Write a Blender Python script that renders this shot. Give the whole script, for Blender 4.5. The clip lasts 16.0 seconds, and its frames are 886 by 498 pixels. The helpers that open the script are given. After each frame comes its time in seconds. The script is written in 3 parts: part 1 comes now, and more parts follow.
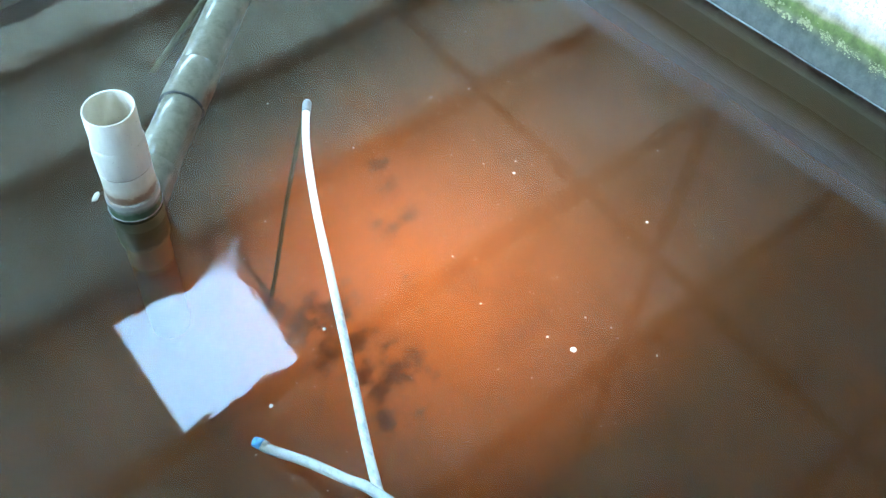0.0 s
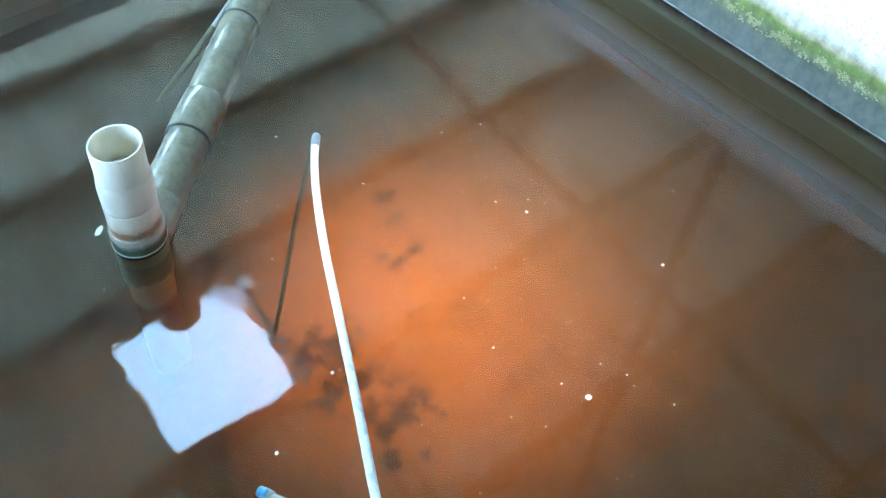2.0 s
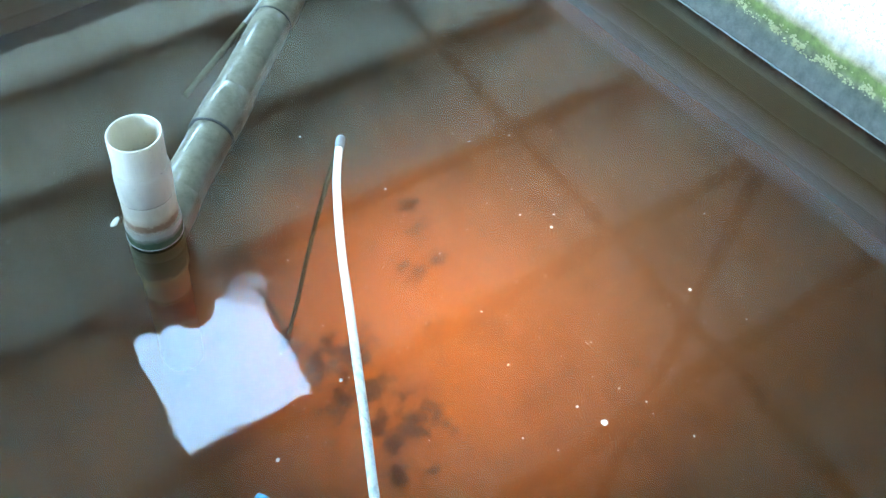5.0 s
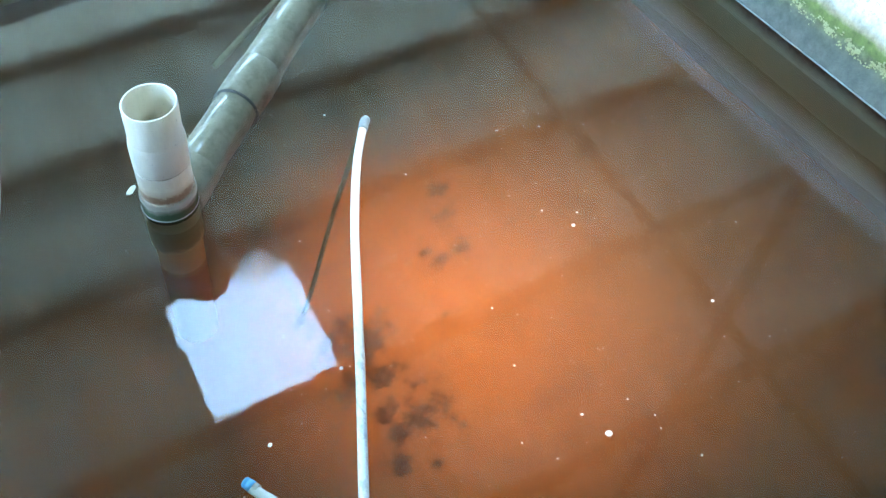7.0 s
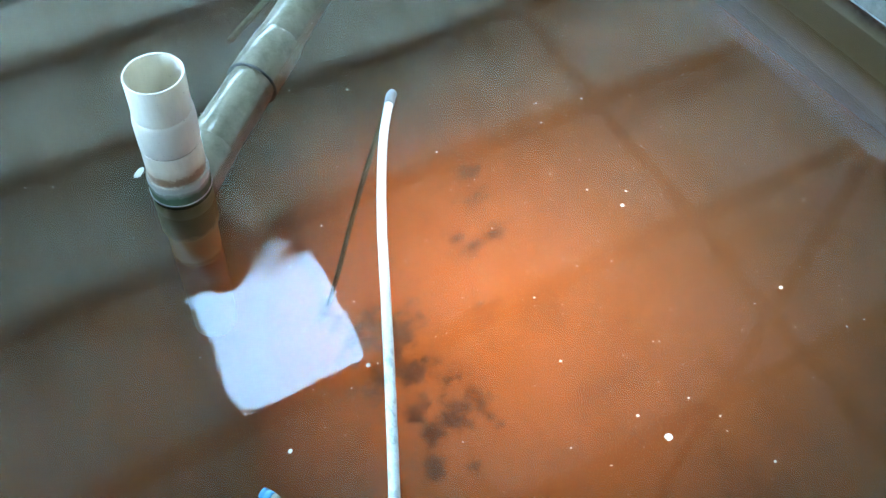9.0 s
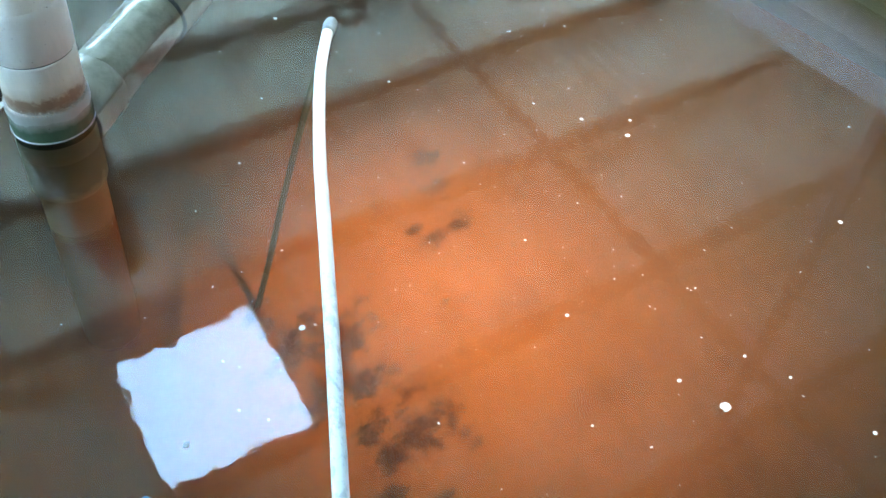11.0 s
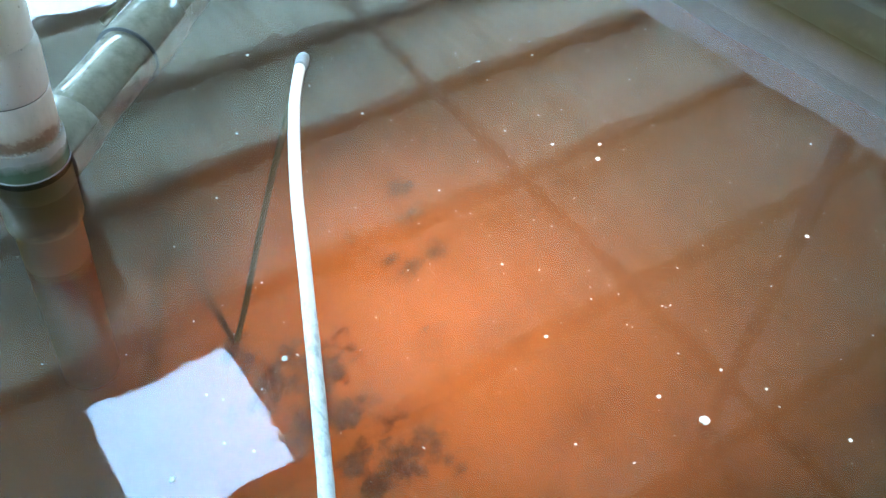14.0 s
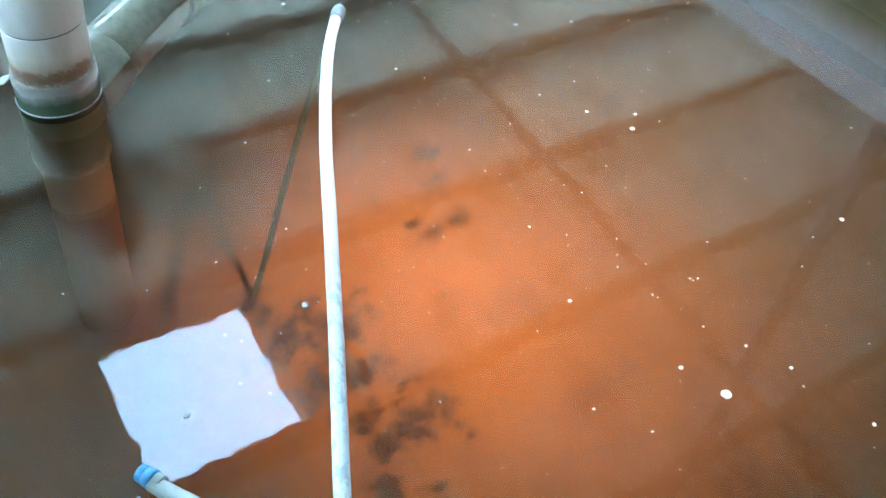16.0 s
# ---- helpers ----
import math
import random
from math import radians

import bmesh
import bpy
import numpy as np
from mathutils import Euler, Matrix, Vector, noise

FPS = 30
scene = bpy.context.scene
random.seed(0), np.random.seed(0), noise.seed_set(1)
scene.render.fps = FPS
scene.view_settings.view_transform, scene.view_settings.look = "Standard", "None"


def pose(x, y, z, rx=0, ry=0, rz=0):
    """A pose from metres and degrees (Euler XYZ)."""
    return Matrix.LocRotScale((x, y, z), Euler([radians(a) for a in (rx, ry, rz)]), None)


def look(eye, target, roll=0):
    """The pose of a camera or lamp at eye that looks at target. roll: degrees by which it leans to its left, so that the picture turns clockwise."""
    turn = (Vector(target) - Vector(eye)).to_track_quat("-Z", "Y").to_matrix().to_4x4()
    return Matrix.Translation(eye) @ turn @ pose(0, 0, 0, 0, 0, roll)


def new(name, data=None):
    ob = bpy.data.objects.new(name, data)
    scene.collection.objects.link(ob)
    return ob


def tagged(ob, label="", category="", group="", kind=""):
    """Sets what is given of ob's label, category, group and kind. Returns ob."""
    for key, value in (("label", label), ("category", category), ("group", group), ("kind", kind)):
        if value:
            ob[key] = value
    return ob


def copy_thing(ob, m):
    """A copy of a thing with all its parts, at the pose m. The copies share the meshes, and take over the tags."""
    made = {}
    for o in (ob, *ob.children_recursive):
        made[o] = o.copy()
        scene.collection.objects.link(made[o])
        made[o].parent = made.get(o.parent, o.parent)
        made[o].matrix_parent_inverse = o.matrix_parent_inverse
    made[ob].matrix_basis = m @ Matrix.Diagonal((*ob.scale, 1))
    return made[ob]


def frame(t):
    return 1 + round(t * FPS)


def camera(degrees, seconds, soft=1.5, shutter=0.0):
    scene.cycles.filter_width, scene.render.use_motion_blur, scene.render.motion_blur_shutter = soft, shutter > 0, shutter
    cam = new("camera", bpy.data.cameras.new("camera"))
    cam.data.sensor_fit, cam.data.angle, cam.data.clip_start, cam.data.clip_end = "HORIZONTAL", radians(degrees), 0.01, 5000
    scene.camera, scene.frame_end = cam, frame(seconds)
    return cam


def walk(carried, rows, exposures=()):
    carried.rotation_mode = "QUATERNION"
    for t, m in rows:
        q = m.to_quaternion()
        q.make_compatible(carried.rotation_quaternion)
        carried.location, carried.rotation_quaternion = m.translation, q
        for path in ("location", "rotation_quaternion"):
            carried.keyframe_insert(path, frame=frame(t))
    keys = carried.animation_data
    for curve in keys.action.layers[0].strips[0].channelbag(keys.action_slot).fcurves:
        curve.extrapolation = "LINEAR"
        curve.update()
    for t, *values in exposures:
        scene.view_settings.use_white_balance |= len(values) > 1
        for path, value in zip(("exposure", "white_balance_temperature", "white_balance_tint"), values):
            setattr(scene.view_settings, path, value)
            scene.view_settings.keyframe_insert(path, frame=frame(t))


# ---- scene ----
# ---- camera and walk ----
cam = camera(55.1, 16.0, soft=1.5)
ROWS = [  # seconds, eye, yaw, pitch, lean to the right
    (0, (0.0, 0.0, 1.633), (-42.74, -54.0, -2.13)),
    (0.5, (-0.015, 0.022, 1.637), (-40.92, -54.51, -1.61)),
    (1, (-0.058, -0.011, 1.623), (-39.34, -53.51, -0.71)),
    (1.5, (-0.017, 0.049, 1.622), (-40.44, -53.49, -2.03)),
    (2, (0.018, 0.076, 1.624), (-43.09, -52.72, -3.19)),
    (2.5, (0.007, 0.056, 1.568), (-45.15, -50.53, -3.28)),
    (3, (0.012, 0.063, 1.566), (-45.78, -50.52, -3.26)),
    (3.5, (0.037, 0.075, 1.602), (-45.18, -51.59, -2.9)),
    (4, (0.009, 0.087, 1.587), (-43.86, -51.47, -3.26)),
    (6.5, (0.137, 0.083, 1.56), (-35.09, -53.03, -3.65)),
    (7, (0.143, 0.087, 1.547), (-34.89, -53.41, -3.9)),
    (7.5, (0.177, 0.068, 1.552), (-32.51, -53.79, -2.18)),
    (8, (0.195, 0.076, 1.555), (-30.71, -54.47, -0.85)),
    (10.5, (0.156, 0.309, 0.968), (-35.84, -50.25, -2.46)),
    (11, (0.201, 0.236, 0.91), (-37.14, -47.93, -3.49)),
    (11.5, (0.169, 0.203, 0.951), (-38.72, -46.98, -3.86)),
    (12, (0.169, 0.195, 0.947), (-37.99, -46.45, -2.77)),
    (12.5, (0.181, 0.21, 0.939), (-38.78, -45.76, -2.17)),
    (13, (0.179, 0.217, 0.929), (-39.13, -45.59, -2.11)),
    (13.5, (0.177, 0.227, 0.924), (-39.36, -45.65, -2.7)),
    (14, (0.187, 0.226, 0.918), (-39.47, -45.75, -3.22)),
    (14.5, (0.191, 0.225, 0.897), (-39.89, -46.04, -4.27)),
    (15, (0.187, 0.237, 0.896), (-40.28, -47.15, -5.93)),
    (15.5, (0.176, 0.246, 0.897), (-39.33, -47.82, -6.38)),
    (16, (0.169, 0.222, 0.883), (-38.04, -47.15, -5.88)),
]


def aim(eye, turn):
    yaw, pitch, lean = (radians(a) for a in turn)
    ahead = Vector((-math.sin(yaw) * math.cos(pitch), math.cos(yaw) * math.cos(pitch), math.sin(pitch)))
    return look(eye, Vector(eye) + ahead, -math.degrees(lean))


EXPOSURES = [(0.0, 5.30), (16.0, 5.30)]
walk(cam, [(t, aim(eye, turn)) for t, eye, turn in ROWS], EXPOSURES)

# ---- sky and sun ----
SUN_FROM = Vector((2.364 - 0.90, -0.890 - 1.17, 3.755 + 0.60)).normalized()  # through the second gap in the roof
world = bpy.data.worlds.new("world")
scene.world = world
world.use_nodes = True
wn, wl = world.node_tree.nodes, world.node_tree.links
wn.clear()
sky = wn.new("ShaderNodeTexSky")
sky.sky_type, sky.sun_disc = "NISHITA", False
sky.sun_elevation = math.asin(SUN_FROM.z)
sky.sun_rotation = math.atan2(SUN_FROM.x, SUN_FROM.y)
sky.dust_density, sky.air_density = 4.0, 1.0
haze = wn.new("ShaderNodeMix")
haze.data_type = "RGBA"
haze.inputs[0].default_value = 0.92
haze.inputs[7].default_value = (18.2, 32.5, 49.0, 1)
background = wn.new("ShaderNodeBackground")
background.inputs[1].default_value = 0.0158
out = wn.new("ShaderNodeOutputWorld")
wl.new(sky.outputs[0], haze.inputs[6])
wl.new(haze.outputs[2], background.inputs[0])
wl.new(background.outputs[0], out.inputs[0])

sun_data = bpy.data.lights.new("sun", "SUN")
sun_data.energy, sun_data.angle, sun_data.color = 0.55, radians(9.0), (1.0, 0.97, 0.93)
sun = new("sun", sun_data)
sun.matrix_world = look(SUN_FROM * 30, (0, 0, 0))


# ---- materials ----
class Mat:
    """A node material under construction."""

    def __init__(self, name):
        self.m = bpy.data.materials.new(name)
        self.m.use_nodes = True
        self.n, self.l = self.m.node_tree.nodes, self.m.node_tree.links
        self.b = self.n["Principled BSDF"]
        self.out = self.n["Material Output"]
        self.c = self.n.new("ShaderNodeTexCoord").outputs["Object"]

    def put(self, socket, value):
        if hasattr(value, "is_linked") or hasattr(value, "links"):
            self.l.new(value, socket)
        else:
            socket.default_value = value

    def noise(self, scale, detail=4.0, rough=0.55, stretch=None, seed=0.0):
        t = self.n.new("ShaderNodeTexNoise")
        t.inputs["Scale"].default_value, t.inputs["Detail"].default_value, t.inputs["Roughness"].default_value = scale, detail, rough
        mp = self.n.new("ShaderNodeMapping")
        mp.inputs["Location"].default_value = (seed, seed * 1.7, seed * 0.6)
        if stretch:
            mp.inputs["Scale"].default_value = stretch
        self.l.new(self.c, mp.inputs[0])
        self.l.new(mp.outputs[0], t.inputs["Vector"])
        return t.outputs["Fac"]

    def ramp(self, fac, *stops):
        r = self.n.new("ShaderNodeValToRGB")
        e = r.color_ramp.elements
        while len(e) < len(stops):
            e.new(0.5)
        for k, (at, col) in enumerate(stops):
            e[k].position = at
            e[k].color = (*col, 1) if isinstance(col, tuple) else (col, col, col, 1)
        self.put(r.inputs[0], fac)
        return r.outputs[0]

    def mix(self, fac, a, b, blend="MIX"):
        m = self.n.new("ShaderNodeMix")
        m.data_type, m.blend_type = "RGBA", blend
        for socket, v in ((m.inputs[0], fac), (m.inputs[6], a), (m.inputs[7], b)):
            self.put(socket, (*v, 1) if isinstance(v, tuple) and len(v) == 3 else v)
        return m.outputs[2]

    def math(self, op, a, b=0.0, c=0.0):
        m = self.n.new("ShaderNodeMath")
        m.operation = op
        for k, v in enumerate((a, b, c)):
            self.put(m.inputs[k], v)
        return m.outputs[0]

    def bump(self, height, strength=0.4, distance=0.004):
        b = self.n.new("ShaderNodeBump")
        b.inputs["Strength"].default_value, b.inputs["Distance"].default_value = strength, distance
        self.l.new(height, b.inputs["Height"])
        return b.outputs[0]

    def axis(self, k):
        s = self.n.new("ShaderNodeSeparateXYZ")
        self.l.new(self.c, s.inputs[0])
        return s.outputs[k]

    def done(self, color, rough=0.6, normal=None, metal=0.0, **more):
        self.put(self.b.inputs["Base Color"], (*color, 1) if isinstance(color, tuple) else color)
        self.put(self.b.inputs["Roughness"], rough)
        self.b.inputs["Metallic"].default_value = metal
        if normal is not None:
            self.l.new(normal, self.b.inputs["Normal"])
        for k, v in more.items():
            self.put(self.b.inputs[k.replace("_", " ")], v)
        return self.m


def mat_water():
    k = Mat("pond_water")
    total = k.math("ADD", k.noise(12.0, 1.0, 0.4), k.math("MULTIPLY", k.noise(42.0, 2.0, 0.5, seed=3.0), 0.28))
    # rings round the place where drops fall
    for cx, cy, size, amp in ((0.425, 1.192, 0.048, 0.25), (0.392, 1.170, 0.03, 0.22)):
        d = k.n.new("ShaderNodeVectorMath")
        d.operation = "DISTANCE"
        k.l.new(k.c, d.inputs[0])
        d.inputs[1].default_value = (cx, cy, 0)
        r = d.outputs["Value"]
        wave = k.math("SINE", k.math("MULTIPLY", r, 2 * math.pi / 0.0115))
        fall = k.math("POWER", 2.718, k.math("MULTIPLY", k.math("POWER", k.math("DIVIDE", r, size), 2.0), -1.0))
        total = k.math("ADD", total, k.math("MULTIPLY", k.math("MULTIPLY", wave, fall), amp))
    normal = k.bump(total, 1.0, 0.00033)
    clear = k.n.new("ShaderNodeBsdfTransparent")
    clear.inputs[0].default_value = (0.96, 0.93, 0.86, 1)
    murk = k.n.new("ShaderNodeBsdfDiffuse")
    k.put(murk.inputs[0], k.mix(k.noise(1.6, 3.0), (0.088, 0.062, 0.041), (0.104, 0.073, 0.049)))
    body = k.n.new("ShaderNodeMixShader")
    body.inputs[0].default_value = 0.08
    gloss = k.n.new("ShaderNodeBsdfGlossy")
    gloss.inputs["Roughness"].default_value = 0.0
    gloss.inputs["Color"].default_value = (1, 1, 1, 1)
    fres = k.n.new("ShaderNodeFresnel")
    fres.inputs["IOR"].default_value = 1.46
    top = k.n.new("ShaderNodeMixShader")
    k.l.new(normal, gloss.inputs["Normal"])
    k.l.new(normal, fres.inputs["Normal"])
    k.l.new(clear.outputs[0], body.inputs[1])
    k.l.new(murk.outputs[0], body.inputs[2])
    k.l.new(fres.outputs[0], top.inputs[0])
    k.l.new(body.outputs[0], top.inputs[1])
    k.l.new(gloss.outputs[0], top.inputs[2])
    k.l.new(top.outputs[0], k.out.inputs[0])
    return k.m


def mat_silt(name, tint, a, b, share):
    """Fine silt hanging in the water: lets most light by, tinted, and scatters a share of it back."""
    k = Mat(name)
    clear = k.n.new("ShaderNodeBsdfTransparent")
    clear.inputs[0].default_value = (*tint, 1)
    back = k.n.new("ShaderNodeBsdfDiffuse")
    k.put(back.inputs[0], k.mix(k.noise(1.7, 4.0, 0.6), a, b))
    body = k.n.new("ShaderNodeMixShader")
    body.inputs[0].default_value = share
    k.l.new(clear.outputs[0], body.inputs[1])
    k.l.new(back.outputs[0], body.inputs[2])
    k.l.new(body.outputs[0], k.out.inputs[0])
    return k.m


def mat_sediment():
    k = Mat("orange_sediment")
    big = k.ramp(k.noise(1.3, 3.0), (0.35, (0.425, 0.162, 0.050)), (0.65, (0.495, 0.190, 0.060)))
    fine = k.ramp(k.noise(60.0, 5.0, 0.65), (0.3, 0.82), (0.6, 1.0))
    blot = k.ramp(k.noise(7.0, 5.0, 0.6, seed=4.0), (0.30, 0.80), (0.48, 1.0))
    col = k.mix(1.0, k.mix(1.0, big, fine, "MULTIPLY"), blot, "MULTIPLY")
    # thin: distance north roughened by noise, sets the painted dimming below
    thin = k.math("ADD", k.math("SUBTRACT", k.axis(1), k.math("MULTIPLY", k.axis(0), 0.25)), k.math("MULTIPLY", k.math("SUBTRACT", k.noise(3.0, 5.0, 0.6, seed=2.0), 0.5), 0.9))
    col = k.mix(k.ramp(k.math("MULTIPLY", thin, 0.4), (0.53, 0.0), (0.76, 0.88)), col, (0.060, 0.044, 0.032))  # murky water's dimming painted into the floor colour, growing northward
    return k.done(col, 0.95, k.bump(k.noise(35.0, 5.0), 0.5, 0.004), Specular_IOR_Level=0.0)


def mat_tank_wall():
    """Rendered concrete: wet algae at the water, dried crust, a green strip, then pale bare render."""
    k = Mat("tank_wall_render")
    z = k.axis(2)
    wob = k.math("MULTIPLY", k.math("SUBTRACT", k.noise(7.0, 5.0, 0.65), 0.5), 0.045)
    wob2 = k.math("MULTIPLY", k.math("SUBTRACT", k.noise(45.0, 4.0, 0.6, seed=2.0), 0.5), 0.016)
    h = k.math("ADD", z, k.math("ADD", wob, wob2))
    f = k.math("MULTIPLY", h, 2.5)  # 0.4 m is 1
    pale = k.mix(k.noise(5.0, 5.0, 0.6, seed=9.0), (0.76, 0.70, 0.64), (0.88, 0.82, 0.76))
    speck = k.ramp(k.noise(110.0, 3.0, 0.7, seed=5.0), (0.34, 0.5), (0.48, 1.0))
    pale = k.mix(1.0, pale, speck, "MULTIPLY")
    band = k.ramp(f, (0.0, (0.070, 0.070, 0.052)), (0.16, (0.074, 0.077, 0.057)), (0.225, (0.090, 0.092, 0.060)), (0.27, (0.15, 0.150, 0.075)), (0.315, (0.115, 0.140, 0.036)), (0.365, (0.15, 0.175, 0.045)), (0.40, (0.36, 0.28, 0.17)), (0.48, (0.54, 0.46, 0.39)))
    band = k.mix(1.0, band, k.ramp(k.noise(28.0, 6.0, 0.7, stretch=(1.0, 1.0, 0.8), seed=1.0), (0.3, 0.5), (0.64, 1.2)), "MULTIPLY")
    bare = k.ramp(f, (0.45, 0.0), (0.62, 1.0))
    col = k.mix(bare, band, pale)
    col = k.mix(k.ramp(k.math("MULTIPLY", h, -10.0), (0.05, 0.0), (0.4, 1.0)), col, k.ramp(k.math("MULTIPLY", h, -2.0), (0.1, (0.38, 0.50, 0.42)), (0.7, (0.42, 0.34, 0.26))))
    rough = k.ramp(f, (0.08, 0.6), (0.3, 0.92))
    return k.done(col, rough, k.bump(k.noise(70.0, 6.0, 0.65), 0.5, 0.004))


def mat_concrete(name="plain_concrete", a=(0.15, 0.14, 0.125), b=(0.23, 0.215, 0.19)):
    k = Mat(name)
    col = k.mix(k.noise(3.0, 5.0, 0.6), a, b)
    col = k.mix(1.0, col, k.ramp(k.noise(60.0, 4.0, 0.7), (0.3, 0.75), (0.5, 1.0)), "MULTIPLY")
    return k.done(col, 0.9, k.bump(k.noise(50.0, 5.0), 0.4, 0.004))


def mat_soil():
    k = Mat("bare_soil")
    col = k.mix(k.noise(1.5, 6.0, 0.65), (0.15, 0.125, 0.09), (0.23, 0.19, 0.14))
    return k.done(col, 0.95, k.bump(k.noise(25.0, 6.0, 0.7), 0.8, 0.02))


def mat_fibre_cement():
    k = Mat("old_fibre_cement")
    col = k.mix(k.noise(0.7, 5.0, 0.6), (0.60, 0.66, 0.595), (0.71, 0.76, 0.69))
    streak = k.ramp(k.noise(3.0, 5.0, 0.65, stretch=(3.0, 0.35, 1.0), seed=6.0), (0.32, (0.62, 0.59, 0.55)), (0.55, (1.0, 1.0, 1.0)))
    tone = k.ramp(k.n.new("ShaderNodeObjectInfo").outputs["Random"], (0.0, 0.86), (1.0, 1.0))
    return k.done(k.mix(1.0, k.mix(1.0, col, streak, "MULTIPLY"), tone, "MULTIPLY"), 0.85, k.bump(k.noise(40.0, 4.0), 0.3, 0.003), Specular_IOR_Level=0.2)


def mat_timber(name="dark_timber", a=(0.15, 0.14, 0.125), b=(0.22, 0.21, 0.19)):
    k = Mat(name)
    return k.done(k.mix(k.noise(6.0, 5.0, 0.6, stretch=(0.3, 6.0, 6.0)), a, b), 0.8, k.bump(k.noise(30.0, 4.0, stretch=(0.2, 4.0, 4.0)), 0.5, 0.004))


def mat_pvc_white():
    """White PVC with dust and, low down, brown and green tide marks. Heights from the water."""
    k = Mat("weathered_white_pvc")
    z = k.axis(2)
    h = k.math("ADD", z, k.math("MULTIPLY", k.math("SUBTRACT", k.noise(22.0, 4.0, 0.6), 0.5), 0.024))
    f = k.math("MULTIPLY", h, 4.0)  # 0.25 m is 1
    dirt = k.ramp(f, (0.0, (0.085, 0.125, 0.075)), (0.09, (0.075, 0.115, 0.070)), (0.15, (0.28, 0.27, 0.23)), (0.225, (0.34, 0.30, 0.25)), (0.26, (0.28, 0.20, 0.13)), (0.33, (0.44, 0.33, 0.23)), (0.42, (0.55, 0.47, 0.37)), (0.52, (0.53, 0.46, 0.37)), (0.64, (0.55, 0.485, 0.405)))
    smear = k.ramp(k.noise(30.0, 5.0, 0.65, stretch=(1.0, 1.0, 0.25)), (0.32, 0.86), (0.56, 1.0))
    rust = k.ramp(k.math("ADD", k.math("SUBTRACT", 1.0, k.math("MULTIPLY", k.math("ABSOLUTE", k.math("SUBTRACT", h, 0.074)), 42.0)), k.math("MULTIPLY", k.math("SUBTRACT", k.noise(35.0, 5.0, 0.7, seed=3.0), 0.5), 2.4)), (0.42, 0.0), (0.85, 0.85))
    dirt = k.mix(rust, dirt, (0.20, 0.10, 0.05))
    spot = k.ramp(k.noise(170.0, 2.0, 0.5, seed=8.0), (0.24, 0.45), (0.29, 1.0))
    col = k.mix(1.0, k.mix(1.0, dirt, smear, "MULTIPLY"), spot, "MULTIPLY")
    return k.done(col, k.ramp(f, (0.05, 0.2), (0.4, 0.45)), k.bump(k.noise(120.0, 3.0), 0.15, 0.001), Subsurface_Weight=0.6, Subsurface_Radius=(0.012, 0.012, 0.011), Subsurface_Scale=1.0)


def mat_pvc_algae():
    k = Mat("algae_coated_pvc")
    col = k.mix(k.noise(8.0, 5.0, 0.65), (0.180, 0.160, 0.115), (0.225, 0.200, 0.148))
    col = k.mix(k.ramp(k.noise(26.0, 5.0, 0.7, seed=2.0), (0.44, 0.0), (0.66, 0.6)), col, (0.095, 0.095, 0.058))
    return k.done(col, k.ramp(k.noise(30.0, 3.0), (0.35, 0.5), (0.65, 0.7)), k.bump(k.noise(90.0, 4.0), 0.35, 0.0012), Specular_IOR_Level=0.06, Coat_Weight=k.ramp(k.noise(11.0, 5.0, 0.7, seed=7.0), (0.47, 0.0), (0.53, 0.9)), Coat_Roughness=0.08)


def mat_pvc_submerged():
    k = Mat("slimy_submerged_pvc")
    z = k.axis(2)
    f = k.math("ADD", k.math("MULTIPLY", z, -4.0), k.math("MULTIPLY", k.math("SUBTRACT", k.noise(25.0, 4.0), 0.5), 0.3))
    # slime-green top; the browner depth paints in the pipe fading into murk
    col = k.ramp(f, (0.05, (0.22, 0.28, 0.17)), (0.46, (0.34, 0.37, 0.21)), (0.56, (0.90, 0.82, 0.46)), (0.95, (0.84, 0.60, 0.28)), (1.0, (0.62, 0.34, 0.14)))
    return k.done(col, 0.8, k.bump(k.noise(60.0, 4.0), 0.4, 0.002), Specular_IOR_Level=0.1)


def mat_hose(name, a, b, blotch=(0.33, 0.42, 0.50), amount=0.5, dirt_y=None):
    k = Mat(name)
    col = k.mix(k.noise(14.0, 4.0), a, b)
    mask = k.ramp(k.noise(75.0, 5.0, 0.7, stretch=(1.0, 0.45, 1.0), seed=3.0), (0.50, 0.0), (0.58, amount))
    if dirt_y is not None:
        near = k.ramp(k.math("MULTIPLY", k.math("SUBTRACT", dirt_y, k.axis(1)), 2.0), (0.0, 0.12), (0.3, 1.0))
        mask = k.mix(1.0, mask, near, "MULTIPLY")
    return k.done(k.mix(mask, col, blotch), 0.42, k.bump(k.noise(160.0, 3.0), 0.2, 0.001))


def mat_plain(name, a, b, rough=0.5, scale=40.0, gloss=0.5):
    k = Mat(name)
    return k.done(k.mix(k.noise(scale, 4.0), a, b), rough, k.bump(k.noise(scale * 3, 3.0), 0.25, 0.001), Specular_IOR_Level=gloss)


WATER, SEDIMENT, TANK_WALL, CONCRETE, SOIL = mat_water(), mat_sediment(), mat_tank_wall(), mat_concrete(), mat_soil()
BOUNCE_SLAB = mat_concrete("pale_bounce_concrete", (0.72, 0.67, 0.56), (0.80, 0.75, 0.64))
FIBRE, TIMBER = mat_fibre_cement(), mat_timber()
PVC_WHITE, PVC_ALGAE, PVC_SUB = mat_pvc_white(), mat_pvc_algae(), mat_pvc_submerged()
HOSE_WHITE = mat_hose("chalky_white_hose", (0.66, 0.64, 0.60), (0.56, 0.55, 0.53), (0.22, 0.245, 0.255), 0.5, 1.0)
HOSE_GREY = mat_hose("grey_hose", (0.27, 0.27, 0.235), (0.35, 0.35, 0.305), (0.16, 0.17, 0.15), 0.45)
